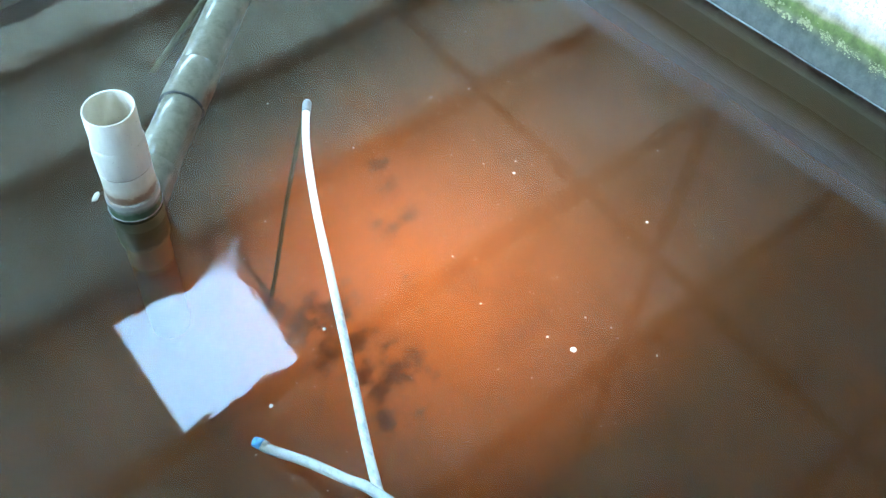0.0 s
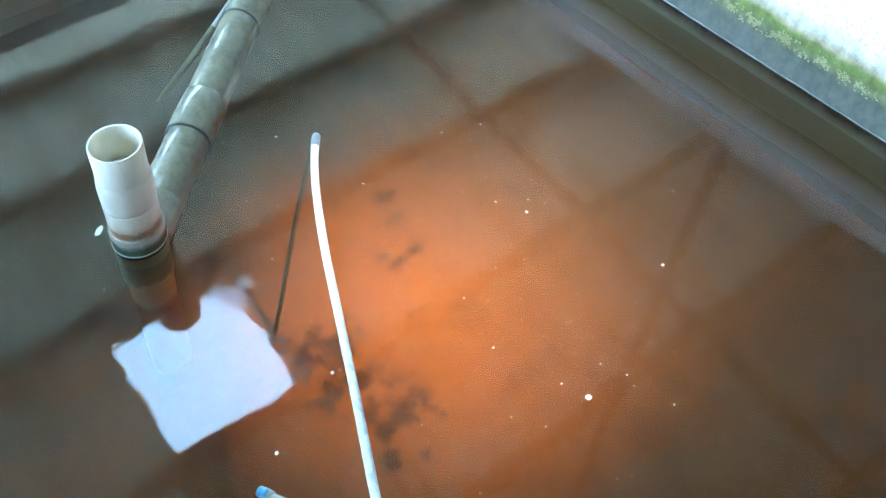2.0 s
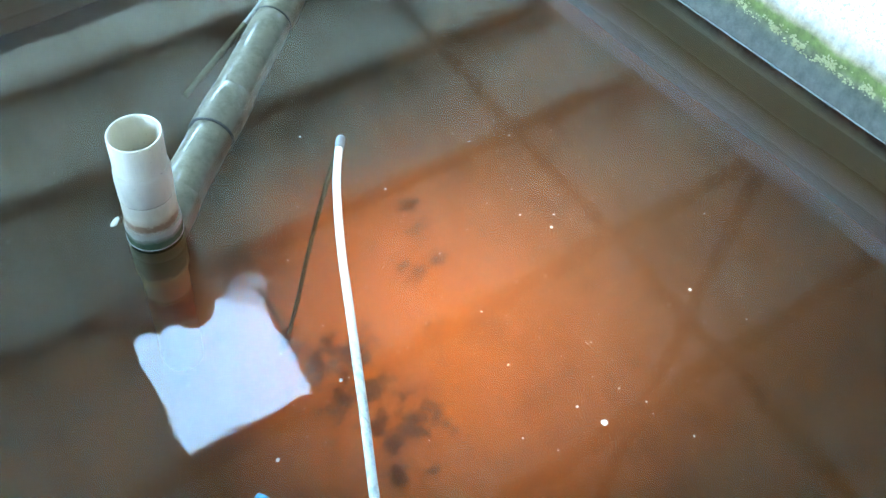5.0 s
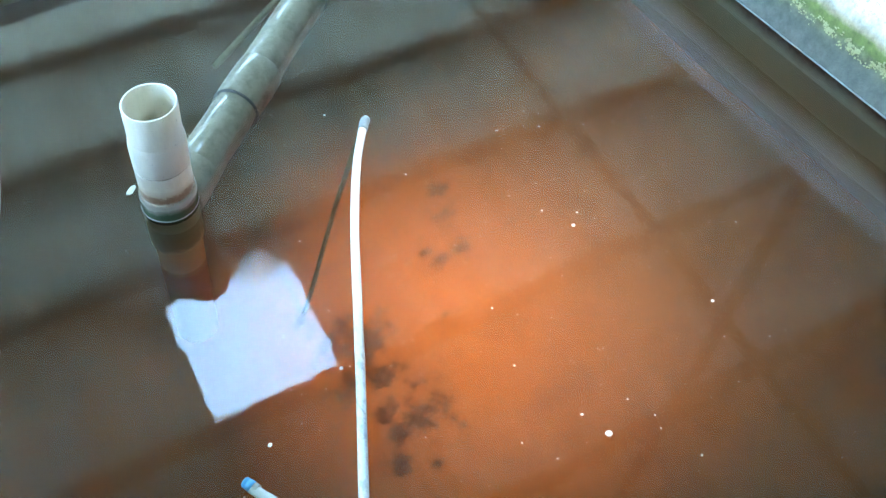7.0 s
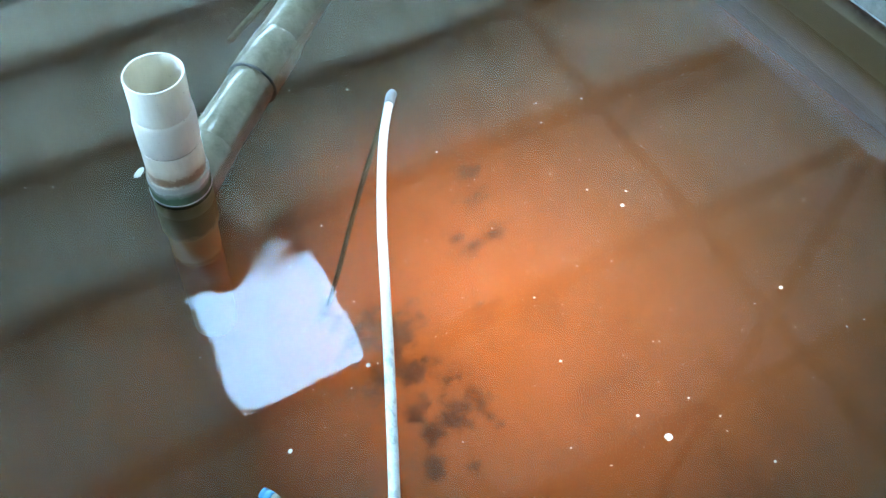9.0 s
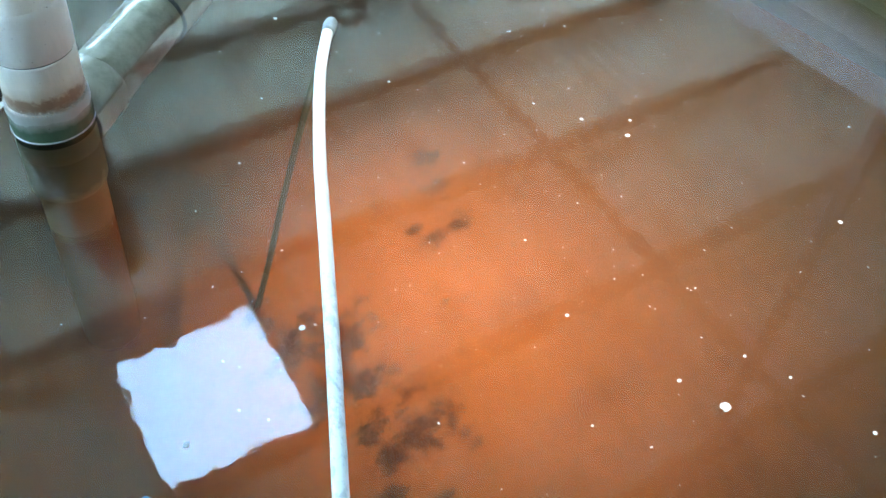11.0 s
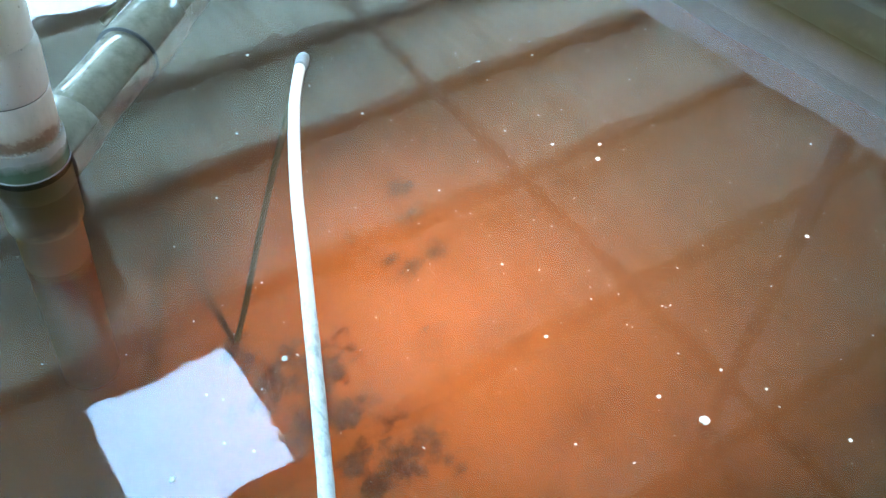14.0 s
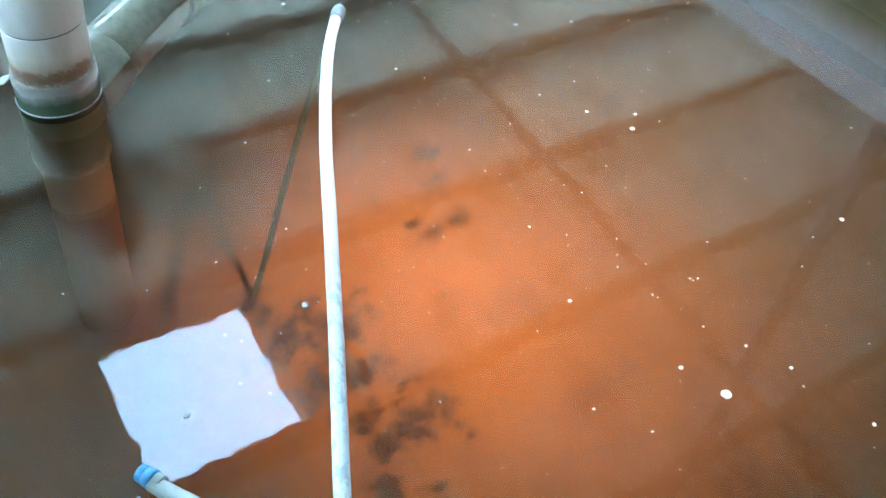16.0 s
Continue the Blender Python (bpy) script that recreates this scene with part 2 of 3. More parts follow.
HOSE_SLIME = mat_plain("slime_coated_hose", (0.090, 0.090, 0.042), (0.145, 0.140, 0.070), 0.9, 40.0, 0.02)
BLUE = mat_plain("faded_blue_plastic", (0.015, 0.15, 0.31), (0.055, 0.27, 0.44), 0.4)
ALGAE = mat_plain("brown_sunken_algae", (0.150, 0.058, 0.025), (0.215, 0.084, 0.036), 0.95, 60.0, 0.0)
CRUST = mat_plain("dried_algae_crust", (0.27, 0.25, 0.11), (0.45, 0.41, 0.22), 0.95, 30.0)
FOAM = mat_plain("pale_flake", (0.46, 0.43, 0.37), (0.64, 0.60, 0.53), 0.8, 80.0)
SPECK = mat_plain("pale_speck", (0.48, 0.44, 0.37), (0.66, 0.61, 0.53), 0.8, 80.0)


# ---- mesh helpers ----
def link_mesh(name, bm, material, parent=None, label="", smooth=False):
    me = bpy.data.meshes.new(name)
    bm.normal_update()
    if smooth:
        for f in bm.faces:
            f.smooth = True
    bm.to_mesh(me)
    bm.free()
    me.materials.append(material)
    ob = new(name, me)
    if parent is not None:
        ob.parent = parent
    if label:
        ob["label"] = label
    return ob


def part(name, bm, material, parent, label="", smooth=False):
    return link_mesh(name, bm, material, parent, label, smooth)


def thing(name, label, category, group="", at=(0, 0, 0)):
    ob = new(name)
    ob.empty_display_size = 0.05
    ob.location = at
    return tagged(ob, label, category, group)


def box(bm, lo, hi, cuts=0):
    lo, hi = Vector(lo), Vector(hi)
    made = bmesh.ops.create_cube(bm, size=1.0, matrix=Matrix.Translation((lo + hi) / 2) @ Matrix.Diagonal((*(hi - lo), 1)))
    if cuts:
        edges = list({e for v in made["verts"] for e in v.link_edges})
        bmesh.ops.subdivide_edges(bm, edges=edges, cuts=cuts, use_grid_fill=True)
    return made["verts"]


def lathe(rings, seg=40, axis_at=lambda z: (0, 0), closed=False):
    """A body of revolution from (radius, z) pairs along an axis that may lean."""
    bm = bmesh.new()
    loops = []
    for r, z in rings:
        ax, ay = axis_at(z)
        loops.append([bm.verts.new((ax + r * math.cos(2 * math.pi * k / seg), ay + r * math.sin(2 * math.pi * k / seg), z)) for k in range(seg)])
    for a, b in zip(loops, loops[1:]):
        for k in range(seg):
            bm.faces.new((a[k], a[(k + 1) % seg], b[(k + 1) % seg], b[k]))
    if closed:
        bm.faces.new(loops[0][::-1])
        bm.faces.new(loops[-1])
    bmesh.ops.recalc_face_normals(bm, faces=bm.faces)
    return bm


def smooth_path(points, steps=10):
    """A Catmull-Rom line through the points."""
    p = [Vector(q) for q in points]
    p = [2 * p[0] - p[1], *p, 2 * p[-1] - p[-2]]
    line = []
    for a, b, c, d in zip(p, p[1:], p[2:], p[3:]):
        for s in range(steps):
            t = s / steps
            line.append(0.5 * (2 * b + (c - a) * t + (2 * a - 5 * b + 4 * c - d) * t * t + (3 * b - a - 3 * c + d) * t ** 3))
    return [*line, p[-2]]


def tube(line, radius, seg=14, wear=0.0, seed=0.0):
    """A closed round tube along a line; radius is a number or a list; wear makes it a little uneven."""
    bm = bmesh.new()
    loops, side = [], None
    for k, at in enumerate(line):
        ahead = (line[min(k + 1, len(line) - 1)] - line[max(k - 1, 0)]).normalized()
        side = ahead.cross(Vector((0, 0, 1)) if abs(ahead.z) < 0.9 else Vector((1, 0, 0))).normalized() if side is None else (side - ahead * side.dot(ahead)).normalized()
        up = side.cross(ahead)
        r = radius[k] if isinstance(radius, list) else radius
        ring = []
        for n in range(seg):
            a = 2 * math.pi * n / seg
            w = 1 + wear * noise.noise(Vector((at.x * 30 + seed, at.y * 30, math.cos(a) + 3)))
            ring.append(bm.verts.new(at + (side * math.cos(a) + up * math.sin(a)) * r * w))
        loops.append(ring)
    for a, b in zip(loops, loops[1:]):
        for n in range(seg):
            bm.faces.new((a[n], a[(n + 1) % seg], b[(n + 1) % seg], b[n]))
    bm.faces.new(loops[0][::-1])
    bm.faces.new(loops[-1])
    bmesh.ops.recalc_face_normals(bm, faces=bm.faces)
    return bm


# ---- the tank: floor, four walls, water, ground ----
X0, X1, Y0, Y1 = -0.55, 2.037, -0.60, 2.77  # inner faces
TOP, DEEP, GROUND = 0.360, -0.60, 0.02
THICK = 0.20

bm = bmesh.new()
box(bm, (X0 - 0.1, Y0 - 0.1, DEEP - 0.12), (X1 + 0.1, Y1 + 0.1, DEEP))
bmesh.ops.subdivide_edges(bm, edges=[e for e in bm.edges if abs(e.verts[0].co.z - e.verts[1].co.z) < 1e-4], cuts=90, use_grid_fill=True)
for v in bm.verts:
    if v.co.z > DEEP - 0.01:
        edge = min(v.co.x - X0, X1 - v.co.x, v.co.y - Y0, Y1 - v.co.y)
        bank = 0.325 * math.exp(-(max(edge, 0.0) / 0.30) ** 1.5)  # silt banked up against the walls
        v.co.z += bank + 0.010 * noise.noise(v.co * 2.3) + 0.004 * noise.noise(v.co * 9.0)
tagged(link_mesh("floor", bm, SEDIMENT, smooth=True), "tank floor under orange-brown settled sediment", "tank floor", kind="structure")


def tank_wall(name, lo, hi, label, fine):
    bm = bmesh.new()
    box(bm, lo, hi)
    long_axis = 0 if hi[0] - lo[0] > hi[1] - lo[1] else 1
    edges = [e for e in bm.edges if abs((e.verts[0].co - e.verts[1].co)[long_axis]) > 0.5]
    bmesh.ops.subdivide_edges(bm, edges=edges, cuts=fine, use_grid_fill=True)
    tops = [e for e in bm.edges if all(v.co.z > hi[2] - 1e-4 for v in e.verts) and abs((e.verts[0].co - e.verts[1].co)[long_axis]) > 1e-3
            and abs(e.verts[0].co[1 - long_axis] - e.verts[1].co[1 - long_axis]) < 1e-4 and any(f.normal.z < 0.5 for f in e.link_faces)]
    bmesh.ops.bevel(bm, geom=tops, offset=0.014, segments=3, affect="EDGES")
    for v in bm.verts:
        w = 0.006 * noise.noise(v.co * 5.0) + 0.003 * noise.noise(v.co * 17.0)
        if v.co.z > 0.2:
            v.co.z += w
            v.co[1 - long_axis] += 0.5 * w
    return tagged(link_mesh(name, bm, TANK_WALL, smooth=True), label, "tank wall", kind="structure")


wall_east = tank_wall("wall_east", (X1, Y0 - THICK, DEEP - 0.1), (X1 + THICK, Y1 + THICK, TOP), "rendered concrete tank wall, pale above and algae-green at the water", 140)
tank_wall("wall_north", (X0, Y1, DEEP - 0.1), (X1, Y1 + THICK, TOP), "rendered concrete tank wall stained green at the water", 40)
tank_wall("wall_west", (X0 - THICK, Y0 - THICK, DEEP - 0.1), (X0, Y1 + THICK, TOP), "rendered concrete tank wall stained green at the water", 40)
tank_wall("wall_south", (X0, Y0 - THICK, DEEP - 0.1), (X1, Y0, TOP), "rendered concrete tank wall stained green at the water", 40)

bm = bmesh.new()
bmesh.ops.create_grid(bm, x_segments=8, y_segments=8, size=0.5, matrix=Matrix.Translation(((X0 + X1) / 2, (Y0 + Y1) / 2, 0)) @ Matrix.Diagonal((X1 - X0, Y1 - Y0, 1, 1)))
tagged(link_mesh("water", bm, WATER), "still orange-brown tank water mirroring the corrugated roof", "water", kind="structure")

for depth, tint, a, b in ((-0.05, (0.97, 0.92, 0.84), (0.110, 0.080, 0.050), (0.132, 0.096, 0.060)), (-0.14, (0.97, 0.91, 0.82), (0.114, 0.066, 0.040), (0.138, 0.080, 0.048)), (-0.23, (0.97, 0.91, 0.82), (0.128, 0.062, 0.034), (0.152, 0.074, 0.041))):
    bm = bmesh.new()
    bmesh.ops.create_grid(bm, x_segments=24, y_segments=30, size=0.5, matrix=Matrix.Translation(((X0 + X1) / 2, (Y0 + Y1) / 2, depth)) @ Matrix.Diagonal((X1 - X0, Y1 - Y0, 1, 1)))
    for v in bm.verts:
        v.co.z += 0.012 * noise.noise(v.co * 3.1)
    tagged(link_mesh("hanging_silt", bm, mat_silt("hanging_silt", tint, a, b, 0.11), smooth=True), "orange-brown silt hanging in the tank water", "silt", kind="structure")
bm = bmesh.new()
line = [[bm.verts.new((X1 + 0.004 - a, Y0 + (Y1 - Y0) * n / 160, h)) for a, h in ((0.0, 0.0040), (0.0042, 0.0024), (0.0049, 0.0013), (0.0060, 0.0006), (0.0075, 0.0002))] for n in range(161)]
for a, b in zip(line, line[1:]):
    for n in range(4):
        bm.faces.new((a[n], a[n + 1], b[n + 1], b[n]))
bmesh.ops.recalc_face_normals(bm, faces=bm.faces)
ob = tagged(link_mesh("waterline", bm, WATER, smooth=True), "water drawn up along the tank wall", "water", kind="structure")

# thin pale strip on the east wall imitates the glint at the waterline
bm = bmesh.new()
line = [[bm.verts.new((X1 + 0.012 if k in (0, 3) else X1 - 0.0045 + 0.0015 * noise.noise(Vector((n * 0.31, 2.0, 0.0))), Y0 + (Y1 - Y0) * n / 200, h + 0.0008 * noise.noise(Vector((n * 0.23, k, 0.0)))))
         for k, h in enumerate((0.0012, 0.0020, 0.0034, 0.0045))] for n in range(201)]
for a, b in zip(line, line[1:]):
    for n in range(3):
        bm.faces.new((a[n], a[n + 1], b[n + 1], b[n]))
bmesh.ops.recalc_face_normals(bm, faces=bm.faces)
part("glint_line", bm, mat_plain("pale_glint", (0.15, 0.17, 0.16), (0.36, 0.38, 0.35), 0.5, 9.0), wall_east, "thin pale strip imitating the glint along the waterline")

# ground: one sheet round the tank
bm = bmesh.new()
xs = [-400, -60, -12, X0 - 0.1, X1 + 0.1, 12, 60, 400]
ys = [-400, -60, -12, Y0 - 0.1, Y1 + 0.1, 12, 60, 400]
grid = [[bm.verts.new((x, y, GROUND)) for y in ys] for x in xs]
for i in range(len(xs) - 1):
    for j in range(len(ys) - 1):
        if not (i == 3 and j == 3):
            bm.faces.new((grid[i][j], grid[i + 1][j], grid[i + 1][j + 1], grid[i][j + 1]))
tagged(link_mesh("ground", bm, SOIL), "pale dusty earth round the tank", "ground", kind="structure")

# unseen pale slab added past the open north side to bounce light roofward
bm = bmesh.new()
box(bm, (-22.0, 4.6, GROUND - 0.1), (12.0, 18.0, GROUND + 0.03))
tagged(link_mesh("pavement", bm, BOUNCE_SLAB), "unseen pale slab added to bounce light under the roof", "pavement", kind="structure")

# ---- the roof, mirrored in the water ----
ROOF = Matrix(((0.9988, 0.0493, 0.0, 0.5), (-0.0494, 0.9965, 0.0, 1.5), (0.0, -0.0676, 1.0, 3.6), (0, 0, 0, 1)))  # u along purlins, v down the slope
PURLINS = [-6.9, -5.7, -4.3, -2.85, -1.5, -0.11, 1.095, 2.365, 3.560, 4.67, 5.86]
SHEET_ROWS = [-7.2, -5.8, -4.3, -2.9, -1.5, -0.15, 1.236, 2.183, 3.50, 4.65, 5.85]
COLUMN, U0 = 0.895, -0.256  # in column 0 the sheet from 1.236 is missing, in column 2 most of the one from -2.9
roof = thing("roof", "corrugated grey-green fibre-cement roof with two gaps in its sheets", "roof")
roof["kind"] = "structure"
WAVES, WAVE = 5, 0.018
PITCH = COLUMN / WAVES


def sheet_mesh(length, lap):
    """One corrugated sheet, lapped by one wave over its neighbour where lap is 1."""
    bm = bmesh.new()
    cols, rows_v = [], (0.0, length * 0.5, length)
    count = round((WAVES + lap) * 8)
    for k in range(count + 1):
        u = PITCH * k / 8
        z = WAVE * math.cos(2 * math.pi * u / PITCH)
        cols.append([bm.verts.new((u, v, z)) for v in rows_v])
    for a, b in zip(cols, cols[1:]):
        for n in range(2):
            bm.faces.new((a[n], b[n], b[n + 1], a[n + 1]))
    under = [[bm.verts.new(v.co - Vector((0, 0, 0.007))) for v in col] for col in cols]
    for a, b in zip(under, under[1:]):
        for n in range(2):
            bm.faces.new((a[n], a[n + 1], b[n + 1], b[n]))
    me = bpy.data.meshes.new("roof_sheet")
    for f in bm.faces:
        f.smooth = True
    rim = []
    for top, low in ((cols[0], under[0]), (cols[-1], under[-1]), ([c[0] for c in cols], [c[0] for c in under]), ([c[-1] for c in cols], [c[-1] for c in under])):
        rim += [bm.faces.new((p, q, t, r)) for p, q, r, t in zip(top, top[1:], low, low[1:])]
    bmesh.ops.recalc_face_normals(bm, faces=bm.faces)
    bmesh.ops.split_edges(bm, edges=list({e for f in rim for e in f.edges}))
    bm.to_mesh(me)
    bm.free()
    me.materials.append(FIBRE)
    return me


for row, (v0, v1) in enumerate(zip(SHEET_ROWS, SHEET_ROWS[1:])):
    me, plain, short = sheet_mesh(v1 - v0 + 0.15, 1), sheet_mesh(v1 - v0 + 0.15, 0.125 if v1 == 1.236 else 0), sheet_mesh(v1 - v0, 1)
    for k in range(-6, 8):
        u = U0 + k * COLUMN
        if v0 == 1.236 and k == 0:
            continue
        if v0 == -2.9 and k == 2:
            ob = new("roof_sheet", sheet_mesh(0.50, 1))
            ob.parent = roof
            ob.matrix_local = ROOF @ Matrix.Translation((u, -1.85, 0.018 * (row % 2)))
            continue
        ob = new("roof_sheet", short if v1 == 1.236 and k == 0 else plain if v1 == 1.236 and k == -1 else plain if v0 == 1.236 and k == -1 else me)
        ob.parent = roof
        ob.matrix_local = ROOF @ Matrix.Translation((u, v0, 0.008 * (k % 2) + 0.018 * (row % 2)))


def beam(name, lo, hi, parent, label=""):
    bm = bmesh.new()
    box(bm, lo, hi)
    bmesh.ops.bevel(bm, geom=bm.edges[:], offset=0.006, segments=1, affect="EDGES")
    bm.transform(ROOF)
    return part(name, bm, TIMBER, parent, label)


frame_thing = thing("roof_frame", "dark timber purlins and rafter under the roof sheets", "roof frame")
frame_thing["kind"] = "structure"
for v in PURLINS:
    beam("purlin", (-4.3, v - 0.05, -0.165), (6.9, v + 0.05, -0.045), frame_thing)
beam("rafter", (3.075, -5.75, -0.24), (3.125, 5.9, -0.155), frame_thing)
bm = bmesh.new()
box(bm, (2.085, 0.925, TOP - 0.02), (2.130, 0.970, 3.50))
bmesh.ops.bevel(bm, geom=bm.edges[:], offset=0.004, segments=1, affect="EDGES")
tagged(link_mesh("roof_post", bm, mat_timber("dark_post_timber", (0.12, 0.105, 0.09), (0.19, 0.17, 0.15))), "slim dark post standing on the tank wall", "post")

# ---- unseen walls added to shut out sky light, openings set by brightness ----
def unseen_wall(name, *boxes):
    bm = bmesh.new()
    for lo, hi in boxes:
        box(bm, lo, hi)
    return tagged(link_mesh(name, bm, CONCRETE), "plain grey wall added out of view to shape the light", "wall", kind="structure")


unseen_wall("wall_shed_east", ((6.9, -4.6, 2.6), (7.1, 8.2, 4.2)), ((6.9, -4.6, GROUND - 0.05), (7.1, 4.0, 2.6)), ((6.9, 7.6, GROUND - 0.05), (7.1, 8.2, 2.6)))
unseen_wall("wall_shed_west", ((-4.05, -4.6, 3.2), (-3.85, 8.2, 4.2)), ((-4.05, -4.6, GROUND - 0.05), (-3.85, 0.4, 3.2)), ((-4.05, 7.6, GROUND - 0.05), (-3.85, 8.2, 3.2)))
unseen_wall("wall_shed_north", ((-3.85, 8.0, GROUND - 0.05), (-3.2, 8.2, 2.70)), ((6.3, 8.0, GROUND - 0.05), (6.9, 8.2, 2.70)))
unseen_wall("wall_shed_south", ((-3.85, -4.6, GROUND - 0.05), (6.9, -4.4, 4.4)))

# ---- standpipe ----
PIPE = (0.323, 1.466)


def leaning(z):
    return PIPE[0] + 0.056 * z, PIPE[1] - 0.074 * z


standpipe = thing("standpipe", "upright white PVC overflow pipe with brown and green tide marks", "pipe", at=(*PIPE, DEEP))
standpipe.location = (0, 0, 0)
R = 0.057
part("upper_pipe", lathe([(R - 0.0045, 0.10), (R - 0.0045, 0.323), (R - 0.003, 0.325), (R - 0.001, 0.325), (R, 0.323), (R, 0.20)], 56, leaning), PVC_WHITE, standpipe, "clean white open pipe end", True)
part("sleeve", lathe([(R - 0.002, 0.234), (R + 0.0010, 0.232), (R + 0.0034, 0.222), (R + 0.0042, 0.205), (R + 0.0040, 0.149), (R + 0.0032, 0.1455), (R - 0.001, 0.145)], 56, leaning), PVC_WHITE, standpipe, "", True)
part("lower_pipe", lathe([(R - 0.001, 0.1435), (R + 0.0030, 0.143), (R + 0.0036, 0.139), (R + 0.0036, 0.03)], 56, leaning), PVC_WHITE, standpipe, "pipe with a rust-brown tide mark", True)
part("collar", lathe([(R, 0.056), (R + 0.005, 0.058), (R + 0.0072, 0.054), (R + 0.0078, 0.046), (R + 0.0075, -0.012)], 56, leaning), PVC_WHITE, standpipe, "scaly collar with green slime", True)
part("submerged_pipe", lathe([(R + 0.0073, -0.012), (R + 0.0073, -0.13), (R + 0.002, -0.14), (R, -0.145), (R, DEEP - 0.02)], 48, leaning), PVC_SUB, standpipe, "slimy submerged stretch", True)
part("groove", lathe([(R + 0.0022, 0.1462), (R + 0.0022, 0.1422)], 56, leaning), mat_plain("dark_groove", (0.05, 0.045, 0.04), (0.10, 0.09, 0.08), 0.9), standpipe, "dark ring in the joint", True)
# pale ring coloured in place of the bright glint where water meets the pipe
part("glint_ring", lathe([(R + 0.0072, 0.0008), (R + 0.0092, 0.0012), (R + 0.0094, 0.0024), (R + 0.0072, 0.0034)], 56, leaning), mat_plain("pale_glint_ring", (0.12, 0.13, 0.11), (0.52, 0.51, 0.47), 0.4, 30.0), standpipe, "thin pale ring imitating the glint round the pipe", True)
bm = bmesh.new()
bmesh.ops.create_circle(bm, cap_ends=True, radius=R - 0.0047, segments=40, matrix=Matrix.Translation((*leaning(0.222), 0.222)))
bmesh.ops.subdivide_edges(bm, edges=bm.edges[:], cuts=1)
part("silt_plug", bm, mat_plain("settled_grey_silt", (0.45, 0.40, 0.34), (0.76, 0.72, 0.66), 0.9, 45.0), standpipe, "grey silt settled inside the pipe")
# scale on the collar's rim
bm = bmesh.new()
rng = random.Random(5)
for k in range(230):
    a = rng.uniform(0, 2 * math.pi)
    z = rng.gauss(0.0575, 0.0022)
    ax, ay = leaning(z)
    s = 0.0006 + 0.0016 * rng.random() ** 2
    bmesh.ops.create_icosphere(bm, subdivisions=1, radius=s, matrix=Matrix.Translation((ax + (R + 0.0048) * math.cos(a), ay + (R + 0.0048) * math.sin(a), z)) @ Matrix.Diagonal((1.5, 1.5, 0.7, 1)))
part("scale_deposit", bm, mat_plain("pale_scale", (0.20, 0.12, 0.07), (0.48, 0.42, 0.34), 0.9, 90.0), standpipe, "flaky pale and brown scale")

# ---- drain pipe lying at the surface ----
drain = thing("drain_pipe", "grey-green algae-coated PVC drain pipe lying awash in the water", "pipe")
A0 = Vector((PIPE[0], PIPE[1], -0.022))
ALONG = Vector((0.749, 0.662, 0.0)).normalized()


def drain_piece(name, s0, s1, r, label="", lip=0.0):
    steps = max(3, int((s1 - s0) / 0.03))
    line = [A0 + ALONG * (s0 + (s1 - s0) * k / steps) for k in range(steps + 1)]
    rad = [r] * (steps + 1)
    rad[0] = rad[-1] = r - 0.0012
    line[1] = A0 + ALONG * (s0 + 0.003)
    line[-2] = A0 + ALONG * (s1 - 0.003)
    return part(name, tube(line, rad, 48), PVC_ALGAE, drain, label, True)


drain_piece("branch_socket", 0.03, 0.126, R + 0.005)
drain_piece("pipe_length", 0.120, 0.355, R)
drain_piece("coupler", 0.346, 0.497, R + 0.0055, "wet coupler standing proud of the water")
drain_piece("pipe_length", 0.490, 0.842, R)
drain_piece("pipe_length", 0.835, 2.32, R + 0.002)
for s in (0.347, 0.836):
    ring = [A0 + ALONG * (s + d) for d in (-0.0022, 0.0, 0.0022)]
    part("joint_ring", tube(ring, R + 0.0030 if s > 0.5 else R + 0.0061, 48), mat_plain("black_joint_slime", (0.02, 0.02, 0.018), (0.05, 0.05, 0.04), 0.6), drain, "dark slime in the joint", True)

# ---- hoses ----
hose = thing("floating_hose", "long chalky white hose floating on the water", "hose", at=(0.007, 0.005, 0))
path = smooth_path([(0.832, 1.466, 0.003), (0.815, 1.444, 0.005), (0.742, 1.340, 0.005), (0.648, 1.175, 0.004), (0.553, 0.985, 0.004), (0.470, 0.818, 0.004), (0.410, 0.700, 0.004), (0.355, 0.592, 0.004), (0.300, 0.470, 0.004), (0.235, 0.30, 0.005), (0.160, 0.02, 0.010), (0.100, -0.30, 0.10), (0.070, -0.56, 0.355), (0.060, -0.70, 0.390), (0.060, -0.84, 0.34), (0.060, -0.95, 0.10), (0.07, -1.10, 0.034), (0.1, -1.6, 0.032)])
part("hose_tube", tube(path, 0.0102, 16, 0.06), HOSE_WHITE, hose, "", True)
tip = smooth_path([(0.812, 1.438, 0.005), (0.827, 1.458, 0.004), (0.838, 1.472, -0.003), (0.836, 1.477, -0.020)], 6)
part("elbow", tube(tip, 0.0122, 16, 0.14), mat_plain("grey_elbow", (0.06, 0.075, 0.08), (0.26, 0.28, 0.285), 0.5, 120.0), hose, "scuffed pale grey elbow fitting", True)
sink = smooth_path([(0.836, 1.477, -0.015), (0.800, 1.470, -0.09), (0.710, 1.440, -0.27), (0.620, 1.405, -0.47), (0.565, 1.385, -0.585), (0.545, 1.37, -0.605)], 8)
part("sunken_tube", tube(sink, 0.0066, 12, 0.15), HOSE_SLIME, hose, "dark slimy stretch hanging to the bottom", True)

